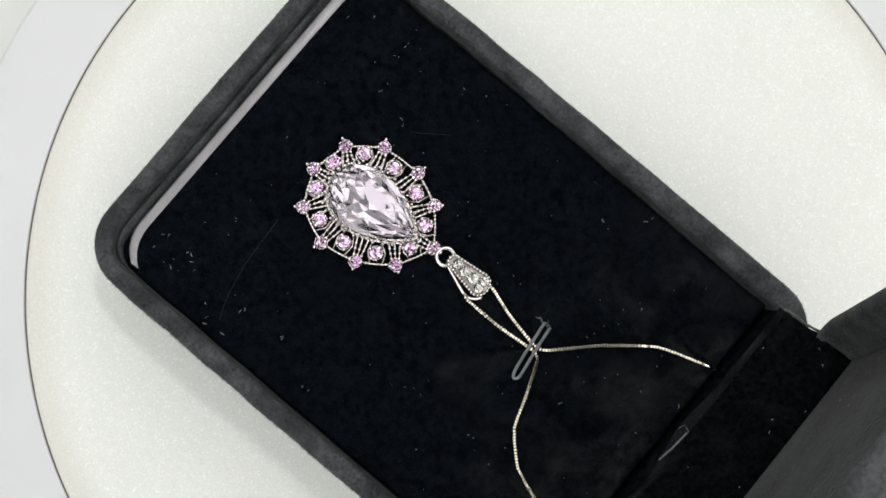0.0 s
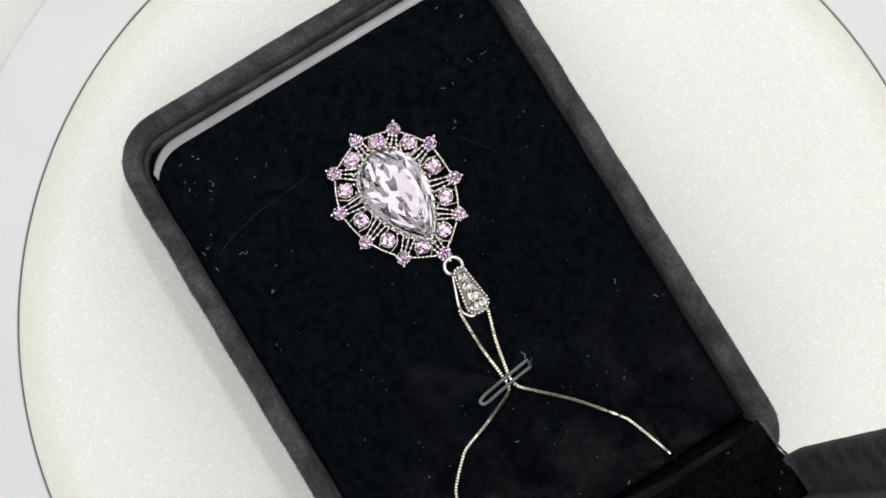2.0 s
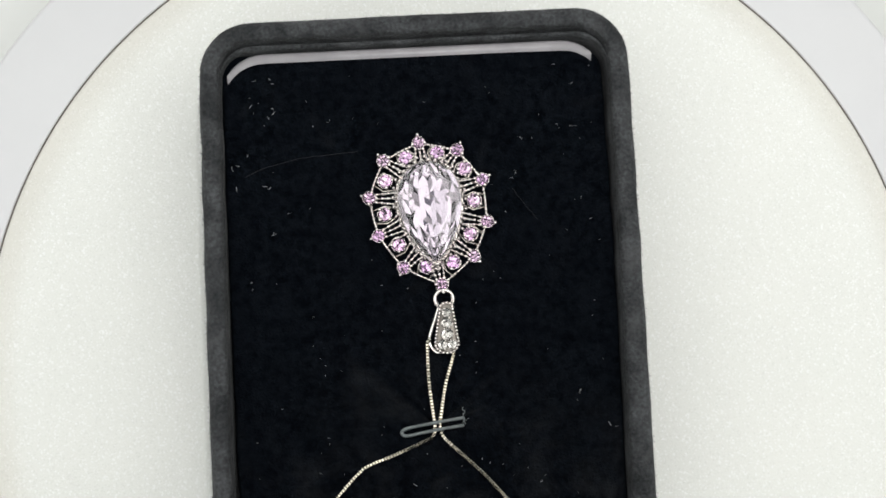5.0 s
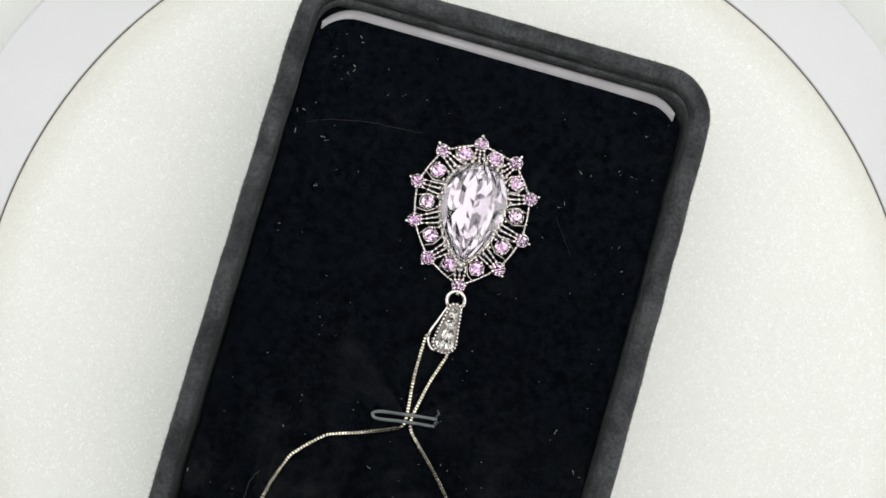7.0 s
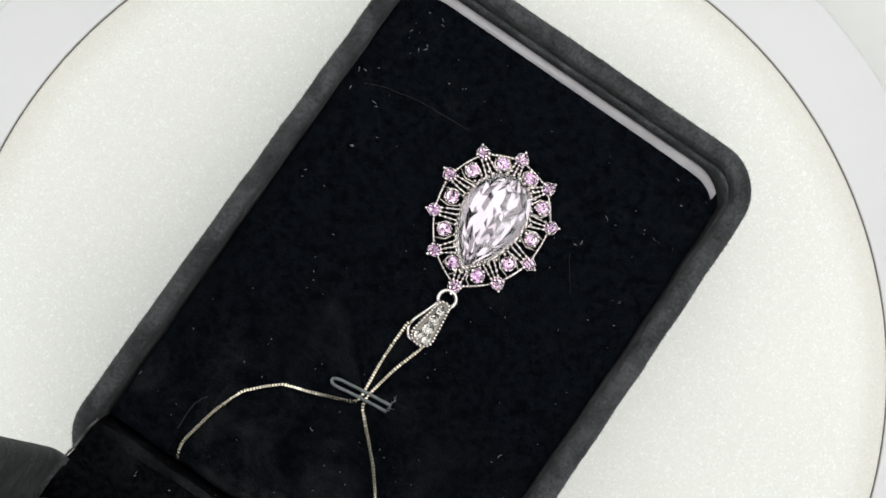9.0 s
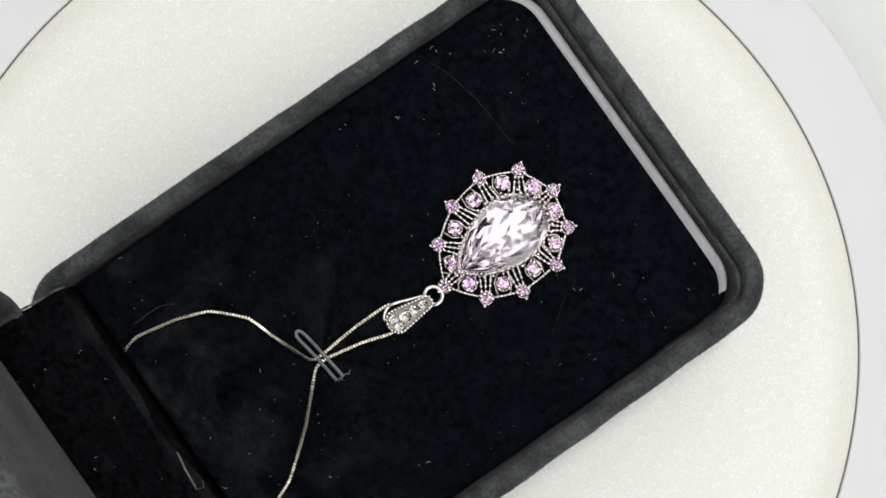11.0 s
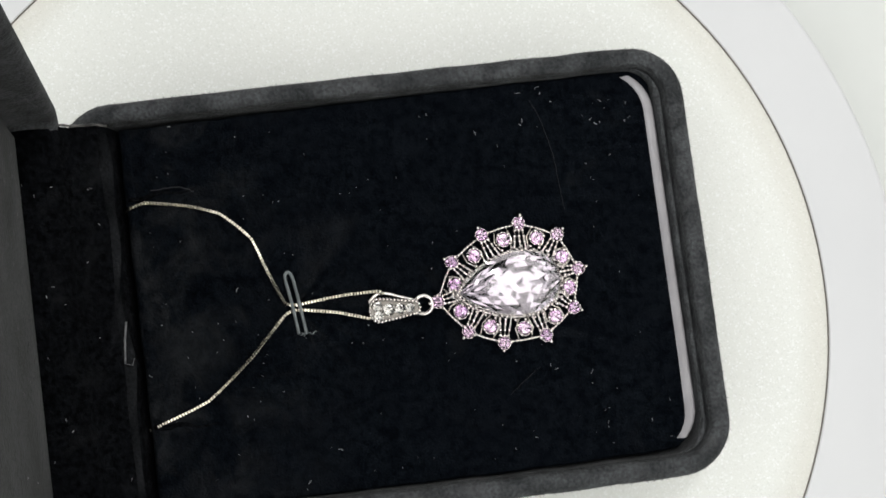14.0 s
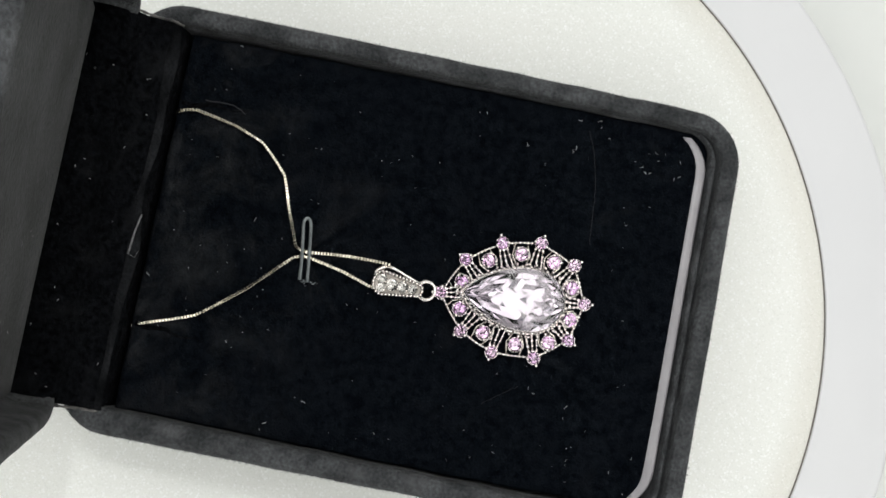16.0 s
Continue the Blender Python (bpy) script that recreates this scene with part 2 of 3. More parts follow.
def tube(bm, path, radius, sides=8, closed=False, flat=1.0):
    """A tube along a path; radius is a number or one for each point."""
    path = [Vector(p) for p in path]
    n = len(path)
    rings = []
    for i, p in enumerate(path):
        a = path[i - 1] if (i or closed) else p
        b = path[(i + 1) % n] if (i < n - 1 or closed) else p
        d = (b - a).normalized()
        side = d.cross(Vector((0, 0, 1)))
        side = side.normalized() if side.length > 1e-6 else Vector((1, 0, 0))
        up = side.cross(d)
        r = radius[i] if isinstance(radius, (list, tuple)) else radius
        rings.append([p + r * (math.cos(t) * side + flat * math.sin(t) * up) for t in [2 * math.pi * k / sides for k in range(sides)]])
    if closed:
        vs = [[bm.verts.new(q) for q in ring] for ring in rings]
        for i in range(n):
            a, b = vs[i], vs[(i + 1) % n]
            for k in range(sides):
                bm.faces.new((a[k], a[(k + 1) % sides], b[(k + 1) % sides], b[k]))
    else:
        loft(bm, rings)


def bead(bm, x, y, z, r, u=6, v=4):
    bmesh.ops.create_uvsphere(bm, u_segments=u, v_segments=v, radius=r, matrix=Matrix.Translation((x, y, z)))


def smooth_path(points, per=8, kink=0.0):
    """A curve through the points; kink draws it towards straight runs."""
    p = [Vector(q) for q in points]
    p = [2 * p[0] - p[1]] + p + [2 * p[-1] - p[-2]]
    out = []
    for i in range(1, len(p) - 2):
        for k in range(per):
            t = k / per
            out.append(kink * p[i].lerp(p[i + 1], t) + (1 - kink) * 0.5 * (2 * p[i] + (p[i + 1] - p[i - 1]) * t + (2 * p[i - 1] - 5 * p[i] + 4 * p[i + 1] - p[i + 2]) * t * t
                              + (3 * p[i] - p[i - 1] - 3 * p[i + 1] + p[i + 2]) * t ** 3))
    return out + [p[-2]]


def walkable(path, step):
    """Points at even steps along a path, with the direction at each."""
    out, left = [], 0.0
    for a, b in zip(path, path[1:]):
        d = (b - a).length
        s = left
        while s < d:
            out.append((a.lerp(b, s / d), (b - a).normalized()))
            s += step
        left = s - d
    return out


# ---- the light tent: unseen walls and roof added round the floor ----
def room():
    half, low, top = 330, -26, 470
    bm = bmesh.new()
    bmesh.ops.create_cube(bm, size=1, matrix=Matrix.Translation((0, 0, low - 10)) @ Matrix.Diagonal((2 * half, 2 * half, 20, 1)))
    tagged(part("ground", bm, TABLE, None), "plain matt white floor inside an added light tent", "floor", kind="structure")
    for k, name in enumerate(("wall_north", "wall_west", "wall_south", "wall_east")):
        bm = bmesh.new()
        bmesh.ops.create_cube(bm, size=1, matrix=Matrix.Rotation(math.pi / 2 * k, 4, "Z") @ Matrix.Translation((0, half + 3, (top + low) / 2)) @ Matrix.Diagonal((2 * half, 6, top - low, 1)))
        tagged(part(name, bm, WALL, None), "plain white cloth wall of an added light tent, out of view", "wall", kind="structure")
    bm = bmesh.new()
    turns = [2 * math.pi * k / 64 for k in range(64)]

    def square(z):
        return [((half + 6) * math.cos(a) / max(abs(math.cos(a)), abs(math.sin(a))), (half + 6) * math.sin(a) / max(abs(math.cos(a)), abs(math.sin(a))), z) for a in turns]

    # opening added so that the flat of the stone mirrors a grey patch
    def hole(z):
        return [(46 * math.cos(a), 20 + 100 * math.sin(a), z) for a in turns]
    loft(bm, [square(top), hole(top), hole(top + 4), square(top + 4), square(top)], False, False)
    tagged(part("ceiling", bm, WALL, None), "added white cloth roof, out of view, its oval opening greys the stone's reflection", "ceiling", kind="structure")


def turntable():
    table = new("turntable")
    tagged(table, "round white motorised display turntable with a sparkly foam top", "turntable")
    bm = bmesh.new()
    disc_loft(bm, [(73.75, -6), (73.75, -0.35), (73.85, -0.22), (74.1, -0.2), (85.7, -0.25), (86.3, -0.4), (86.6, -0.9), (86.7, -6), (87.2, -24), (86.5, -25.9), (73.75, -25.9)], 192, True)
    part("base_ring", bm, PLASTIC, table, "glossy white plastic ring", True)
    bm = bmesh.new()
    disc_loft(bm, [(73.7, -8), (73.7, -6.1)], 96)
    part("well", bm, GAP, table, "dark disc standing for the shade in the gap under the platter")
    # dark ring set in the gap in place of its shade
    bm = bmesh.new()
    disc_loft(bm, [(73.53, -5.9), (73.53, -0.42), (73.73, -0.42), (73.73, -5.9)], 192, True)
    part("gap_shade", bm, GAP, table, "thin dark ring standing for the shade in the gap round the platter")
    bm = bmesh.new()
    disc_loft(bm, [(73.2, -5.5), (73.48, -5), (73.5, -0.45), (73.35, -0.22), (72.8, -0.06), (71.0, 0), (40, 0), (8, 0)], 192)
    platter = part("platter", bm, SPARKLE, table, "white sparkly foam disc")
    return table, platter


# ---- the jewellery box ----
X0, X1, Y0, Y1 = -30.3, 30.2, -38.6, 49.1
PAD_Z = 21.4


def long_outline(x0, x1, y0, y1, radii, inset=0.0, extra=0.0, end=0.0):
    """The rounded outline with points along its sides too, a little bowed and uneven; extra widens one side inwards, end the free end."""
    pts = outline(x0, x1, y0, y1, radii, inset)
    out = []
    for i, (ax, ay) in enumerate(pts):
        bx, by = pts[(i + 1) % len(pts)]
        k = 22 if i % 9 == 8 else 1
        out += [(ax + (bx - ax) * q / k, ay + (by - ay) * q / k) for q in range(k)]
    bent = []
    for x, y in out:
        f = (y - y0) / (y1 - y0)
        side = max(-1.0, min(1.0, x / 24.0))
        bow = 0.14 * math.sin(math.pi * max(0.0, min(1.0, f)))
        wave = 0.05 * math.sin(y * 0.55 + x * 0.2) + 0.035 * math.sin(y * 1.3 + 1.0) + 0.03 * math.sin(x * 0.9)
        ex = extra * (max(0.0, side) * max(0.0, 0.95 - 1.25 * f))
        ey = end * max(0.0, min(1.0, (y - 38) / 5))
        bent.append((x + side * (bow + wave) - math.copysign(ex, x), y + wave * (1 - abs(side)) - ey))
    return bent


def shell_rings(profile, y0=Y0, y1=Y1, radii=(8.0, 7.5)):
    """Rings of the shell; a profile row holds the inset, the height and how far the ring is widened inwards."""
    return [[(x + 0.008 * (y - 5), y, z) for x, y in long_outline(X0, X1, y0, y1, radii, inset, *more)] for inset, z, *more in profile]


def jewellery_box():
    box = new("jewellery_box")
    tagged(box, "open black velvet pendant box on the turntable, lid raised", "jewellery box")
    bm = bmesh.new()
    loft(bm, shell_rings([(1.2, 0.05), (0.3, 0.8), (0, 2), (0, 20.5), (0.2, 22.5), (0.6, 23.5), (1.2, 23.92), (2.0, 24.0, 0.3), (2.6, 23.85, 0.7), (2.9, 23.5, 0.85), (3.0, 22.9, 0.9), (3.04, 20.6, 0.9), (3.06, 20.6, 0.9, 0.30), (3.07, 22.2, 0.9, 0.36), (3.1, 22.65, 0.9, 0.5), (3.12, 22.6, 0.9, 0.85), (3.15, 22.0, 0.9, 1.0), (3.2, 12, 0.9, 1.0), (4.4, 11.5, 0.9, 1.0)]))
    part("base_shell", bm, VELVET, box, "charcoal velvet covered shell", True)
    # pale inner lip at the free end
    bm = bmesh.new()
    a = outline(-27.1, 27.1, -20, 44.6, (3, 6.2))
    b = outline(-27.05, 27.05, -20, 42.2, (3, 6.2))
    keep = [i for i, p in enumerate(a) if p[1] > (42.4 if p[0] > 0 else 41.6)]
    rows = [[(a[i][0], a[i][1], 12.5) for i in keep], [(a[i][0], a[i][1], 21.6) for i in keep], [(a[i][0], a[i][1] - 0.35, 22.0) for i in keep],
            [(b[i][0], b[i][1], 20.7) for i in keep], [(b[i][0], b[i][1], 12.5) for i in keep]]
    loft(bm, rows, False, False, False)
    part("inner_lip", bm, SATIN, box, "pale glossy plastic inner lip", True)
    # the pad, a little askew
    bm = bmesh.new()
    prof = [(0.0, 14), (0.0, PAD_Z - 0.6), (0.12, PAD_Z - 0.2), (0.45, PAD_Z - 0.03), (1.5, PAD_Z), (6, PAD_Z + 0.05)]
    rings = []

    def skew(pts):
        return [(x - (0.85 * max(0.0, 0.85 - (y + 30) / 58) if x > 20 else 0.0), y - 0.024 * (x + 27) if y > 20 else y) for x, y in pts]
    for inset, z in prof:
        rings.append([(x, y, z) for x, y in skew(long_outline(-26.9, 26.75, -29.9, 44.65, (0.6, 3.0), inset))])
    edge = rings[-1]
    for k in range(1, 44):
        q = (1 - k / 44) ** 1.3
        ring = []
        for x, y, z in edge:
            x, y = 0.5 + (x - 0.5) * q, -8.6 + (y + 8.6) * q
            d, a = math.hypot(x - 0.5, y + 8.6), math.atan2(y + 8.6, x - 0.5)
            fold = 0.22 * math.exp(-d / 7) * (math.sin(7 * a + 0.6 * math.sin(3 * a)) + 0.5 * math.sin(12 * a + 1)) - 0.55 * math.exp(-(d / 3.2) ** 2)
            roll = 0.06 * math.sin(x * 0.23 + 1) * math.sin(y * 0.19)
            ring.append((x, y, PAD_Z + 0.05 + (1 - q) * (fold + roll)))
        rings.append(ring)
    loft(bm, rings)
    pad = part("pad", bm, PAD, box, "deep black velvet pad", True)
    # slits in the pad
    for x, y, l, turn in ((-17.1, -29.6, 9.5, 3), (14.2, -29.6, 8.5, -5)):
        bm = bmesh.new()
        path = [(0.25 * math.sin(k * 1.3), l * k / 8, 0.05 * math.sin(k)) for k in range(9)]
        tube(bm, path, [0.28, 0.34, 0.36, 0.34, 0.32, 0.28, 0.22, 0.14, 0.04], 6, False, 0.6)
        part("slit", bm, HINGE, pad, "raised velvet edge of a slit", True).matrix_basis = place(x, y, PAD_Z + 0.02, 0, 0, turn)
    # hinge cloth
    bm = bmesh.new()
    prof = [(-30.5, 15.0), (-30.8, 20.0), (-31.3, 22.9), (-32.4, 24.3), (-34.0, 24.9), (-35.6, 25.3), (-36.3, 26.4), (-36.7, 27.7), (-37.6, 28.7), (-40.0, 29.3), (-43.0, 29.8)]
    cols = 24
    rings = []
    for k in range(cols + 1):
        x = -27.2 + 53.7 * k / cols
        wob = 0.12 * math.sin(x * 0.35) + 0.08 * math.sin(x * 0.9 + 1)
        top = [(x, y, z + wob + (0.25 if k in (0, cols) else 0)) for y, z in prof]
        low = [(x, y - 0.5, z - 0.7 + wob) for y, z in prof][::-1]
        rings.append(top + low)
    loft(bm, rings)
    part("hinge_cloth", bm, HINGE, box, "black velvet hinge strip", True)
    # added paler strip for the soft highlight along the crest
    bm = bmesh.new()
    tube(bm, [(-26.6 + 53.2 * k / 30, -32.0 + 0.25 * math.sin(k * 0.8), 23.75 + 0.18 * math.sin(k * 0.5 + 1)) for k in range(31)], [0.4 + 0.8 * abs(math.sin(k * 0.23 + 0.4)) for k in range(31)], 12, False, 0.4)
    part("ridge", bm, RIDGE, box, "paler strip that paints the highlight along the hinge strip", True)
    bm = bmesh.new()
    tube(bm, [(-26.8 + 53.6 * k / 30, -29.15 + 0.06 * math.sin(k * 1.1), PAD_Z - 0.42) for k in range(31)], 0.95, 12, False, 0.55)
    part("rolled_end", bm, PAD, pad, "rolled velvet edge of the pad", True)
    for side in (-1, 1):
        bm = bmesh.new()
        x = -27.35 if side < 0 else 26.65
        tube(bm, smooth_path([(x, -31.2, 23.0), (x + 0.1 * side, -32.4, 24.55), (x + 0.05 * side, -34.0, 25.15), (x + 0.15 * side, -35.6, 25.6), (x, -36.7, 27.9)], 5),
             [0.10 + 0.13 * abs(math.sin(k * 0.9 + side)) for k in range(21)], 6)
        part("frayed_edge", bm, FRAY, box, "pale frayed edge of the hinge strip", True)
    # the lid, built closed over the base and swung open about the hinge
    swing = Matrix.Translation((0, -36.8, 24.2)) @ Matrix.Rotation(radians(LID_OPEN), 4, "X") @ Matrix.Translation((0, 37.6, -24.2))
    bm = bmesh.new()
    loft(bm, shell_rings([(3.9, 31.6), (3.3, 31.2), (3.1, 25.4), (2.5, 24.6), (1.6, 24.4), (0.8, 24.7), (0.2, 26), (0, 28), (0, 36), (0.6, 38.4), (2.2, 40), (5, 40.6)], -37.6, Y1, (7.0, 7.5)))
    bmesh.ops.transform(bm, matrix=swing, verts=bm.verts)
    lid = part("lid", bm, VELVET, box, "raised charcoal velvet lid", True)
    bm = bmesh.new()
    rings = []
    for inset, z in ((0, 31.5), (0.15, 30.5), (1.0, 29.9), (3.0, 29.7), (6, 29.9), (8, 29.6), (12, 29.9)):
        rings.append([(x, y, z) for x, y in outline(-26.8, 26.8, -33.2, 45.6, (1.0, 4), inset)])
    loft(bm, rings)
    bmesh.ops.transform(bm, matrix=swing, verts=bm.verts)
    part("lid_lining", bm, LINING, lid, "soft grey-black padded lining", True)
    bm = bmesh.new()
    specks = random.Random(31)
    for _ in range(24):
        x, y, a, l = specks.uniform(-24, 24), specks.uniform(-32, -8), specks.uniform(0, 6.28), specks.uniform(0.15, 0.5)
        tube(bm, [(x, y, 29.62), (x + l * 0.5 * math.cos(a), y + l * 0.5 * math.sin(a), 29.55), (x + l * math.cos(a + 0.7), y + l * math.sin(a + 0.7), 29.62)], 0.05, 4)
    bmesh.ops.transform(bm, matrix=swing, verts=bm.verts)
    tagged(part("lint", bm, DIM_LINT, lid, "grey lint on the lining"), kind="stuff")
    # elastic loop
    bm = bmesh.new()
    path = [(4.3, -7.55), (1.5, -7.85), (-2.0, -8.3), (-3.7, -8.6), (-4.4, -9.05), (-4.1, -9.5), (-3.3, -9.55), (-1.5, -9.25), (1.5, -8.85), (4.2, -8.6)]
    path = smooth_path([(x, y, 22.7 - 0.05 * abs(x) ** 1.6 * (1 if x > 0 else 0.55)) for x, y in path], 4)
    tube(bm, path, 0.22, 8, False, 0.7)
    part("elastic_loop", bm, ELASTIC, pad, "grey elastic cord loop holding the chain", True)
    for k in range(5):
        bm = bmesh.new()
        a, l = rng.uniform(-1.2, 1.2), rng.uniform(0.5, 1.1)
        tube(bm, [(0, 0, 0), (l * 0.6 * math.cos(a), l * 0.6 * math.sin(a), 0.1), (l * math.cos(a * 1.6), l * math.sin(a * 1.6), 0.0)], 0.07, 5)
        part("thread_end", bm, ELASTIC, pad).matrix_basis = place(4.1, -8.0 + 0.22 * k, PAD_Z + 0.25)
    return box, pad


LID_OPEN = 81
rng = random.Random(4)


# ---- the pendant ----
PEAR_PEAK = max(math.sin(0.01 * k) * math.sin(0.005 * k) ** 0.62 for k in range(1, 314))


def pear(n, length, width, m=0.62):
    """The outline of a pear-cut stone, tip towards -y."""
    pts = []
    for i in range(n):
        f = 2 * math.pi * i / n
        pts.append((width / 2 * math.sin(f) * abs(math.sin(f / 2)) ** m / PEAR_PEAK, -length / 2 * math.cos(f)))
    return pts


def pear_stone():
    """A pear cut: table and crown above the girdle, below it tiers of slim facets with an added foil mirror, down to a
    keel.
    """
    bm = bmesh.new()
    n, hub = 48, 1.3
    r = random.Random(8)
    g = pear(n, 13.9, 8.6)
    half = [((g[i][0] + g[(i + 1) % n][0]) / 2, (g[i][1] + g[(i + 1) % n][1]) / 2) for i in range(n)]

    def ring(src, scale, z):
        return [bm.verts.new((x * scale, hub + (y - hub) * scale, z)) for x, y in src]

    girdle, low = ring(g, 1.0, 0.17), ring(g, 1.0, 0.0)
    crown, table = ring(half, 0.84, 0.27), ring(g[::2], 0.58, 0.38)
    for i in range(n):
        j = (i + 1) % n
        bm.faces.new((low[i], low[j], girdle[j], girdle[i]))
        bm.faces.new((girdle[i], girdle[j], crown[i]))
        bm.faces.new((girdle[j], crown[j], crown[i]))
    for i in range(n // 2):
        j = (i + 1) % (n // 2)
        bm.faces.new((crown[2 * i], crown[2 * i + 1], table[j]))
        bm.faces.new((crown[2 * i - 1], crown[2 * i], table[i]))
        bm.faces.new((crown[2 * i], table[j], table[i]))
    bm.faces.new(table)
    upper = len(bm.faces)
    # a shallow keel of slim facets that run along the stone
    rows, cols = n // 2, 6
    lines = []
    for c in range(-cols, cols + 1):
        u = c / cols
        line = [low[0]]
        lift = 0.0
        for k in range(1, rows):
            if abs(c) == cols:
                line.append(low[k] if c > 0 else low[n - k])
                continue
            f = math.pi * (k + (0.32 if c % 2 else -0.18) * (1 < k < rows - 1)) / rows
            w = 4.3 * math.sin(f) * math.sin(f / 2) ** 0.62 / PEAR_PEAK
            y = -6.95 * math.cos(f)
            if k % 3 == c % 2:
                lift = r.gauss(0, 0.058)
            if abs(u) < 0.4 and -2.5 < y < 3.2:
                lift *= 0.2
            ends = 1 + 1.0 * (y / 7) ** 2
            line.append(bm.verts.new((u * w, y, -0.06 - 0.084 * w * (1 - abs(u) ** 1.55) * ends + lift * min(1.0, w / 2.5) + r.gauss(0, 0.018))))
        line.append(low[n // 2])
        lines.append(line)
    for c, (p, q) in enumerate(zip(lines, lines[1:])):
        for k in range(rows):
            quad = []
            for v in (p[k], p[k + 1], q[k + 1], q[k]):
                if v not in quad:
                    quad.append(v)
            if len(quad) < 4:
                bm.faces.new(quad)
            elif (k + c) % 2:
                bm.faces.new(quad[:3])
                bm.faces.new((quad[0], quad[2], quad[3]))
            else:
                bm.faces.new((quad[0], quad[1], quad[3]))
                bm.faces.new(quad[1:])
    # the facets below the girdle get an added foil mirror to brighten the stone
    bm.faces.ensure_lookup_table()
    for f in bm.faces[upper:]:
        f.material_index = 1
    bmesh.ops.recalc_face_normals(bm, faces=bm.faces)
    return bm


def round_stone(r, n=8):
    """A round brilliant with an added foil mirror below the girdle."""
    bm = bmesh.new()
    uneven = random.Random(int(r * 100))

    def ring(q, z, turn=0.0):
        return [bm.verts.new((q * math.cos(2 * math.pi * (i + turn) / n), q * math.sin(2 * math.pi * (i + turn) / n), z + uneven.gauss(0, 0.06 * r) * (z < 0))) for i in range(n)]
    t, c, g = ring(0.55 * r, 0.36 * r), ring(0.82 * r, 0.22 * r, 0.5), ring(r, 0.0)
    p = ring(0.46 * r, -0.09 * r, 0.5)
    k = bm.verts.new((0.06 * r, 0.04 * r, -0.22 * r))
    bm.faces.new(t)
    for i in range(n):
        j = (i + 1) % n
        bm.faces.new((t[i], c[i], t[j]))
        bm.faces.new((c[i], c[j], t[j]))
        bm.faces.new((c[i], g[i], g[j]))
        bm.faces.new((c[i], g[j], c[j]))
    upper = len(bm.faces)
    for i in range(n):
        j = (i + 1) % n
        bm.faces.new((g[j], g[i], p[i]))
        bm.faces.new((g[j], p[i], p[j]))
        bm.faces.new((p[j], p[i], k))
    bm.faces.ensure_lookup_table()
    for f in bm.faces[upper:]:
        f.material_index = 1
    bmesh.ops.recalc_face_normals(bm, faces=bm.faces)
    return bm


OUTER = [(-0.9, 9.7), (4.4, 8.4), (7.7, 4.1), (8.0, -1.8), (5.9, -6.5), (1.25, -10.2), (-3.9, -7.6), (-7.1, -3.0), (-8.1, 2.3), (-5.9, 7.4)]
INNER = [(1.6, 8.1), (5.3, 5.7), (6.4, 1.2), (5.6, -3.4), (3.0, -7.2), (-0.8, -7.6), (-4.4, -4.4), (-6.1, -0.1), (-5.8, 4.5), (-2.8, 7.6)]


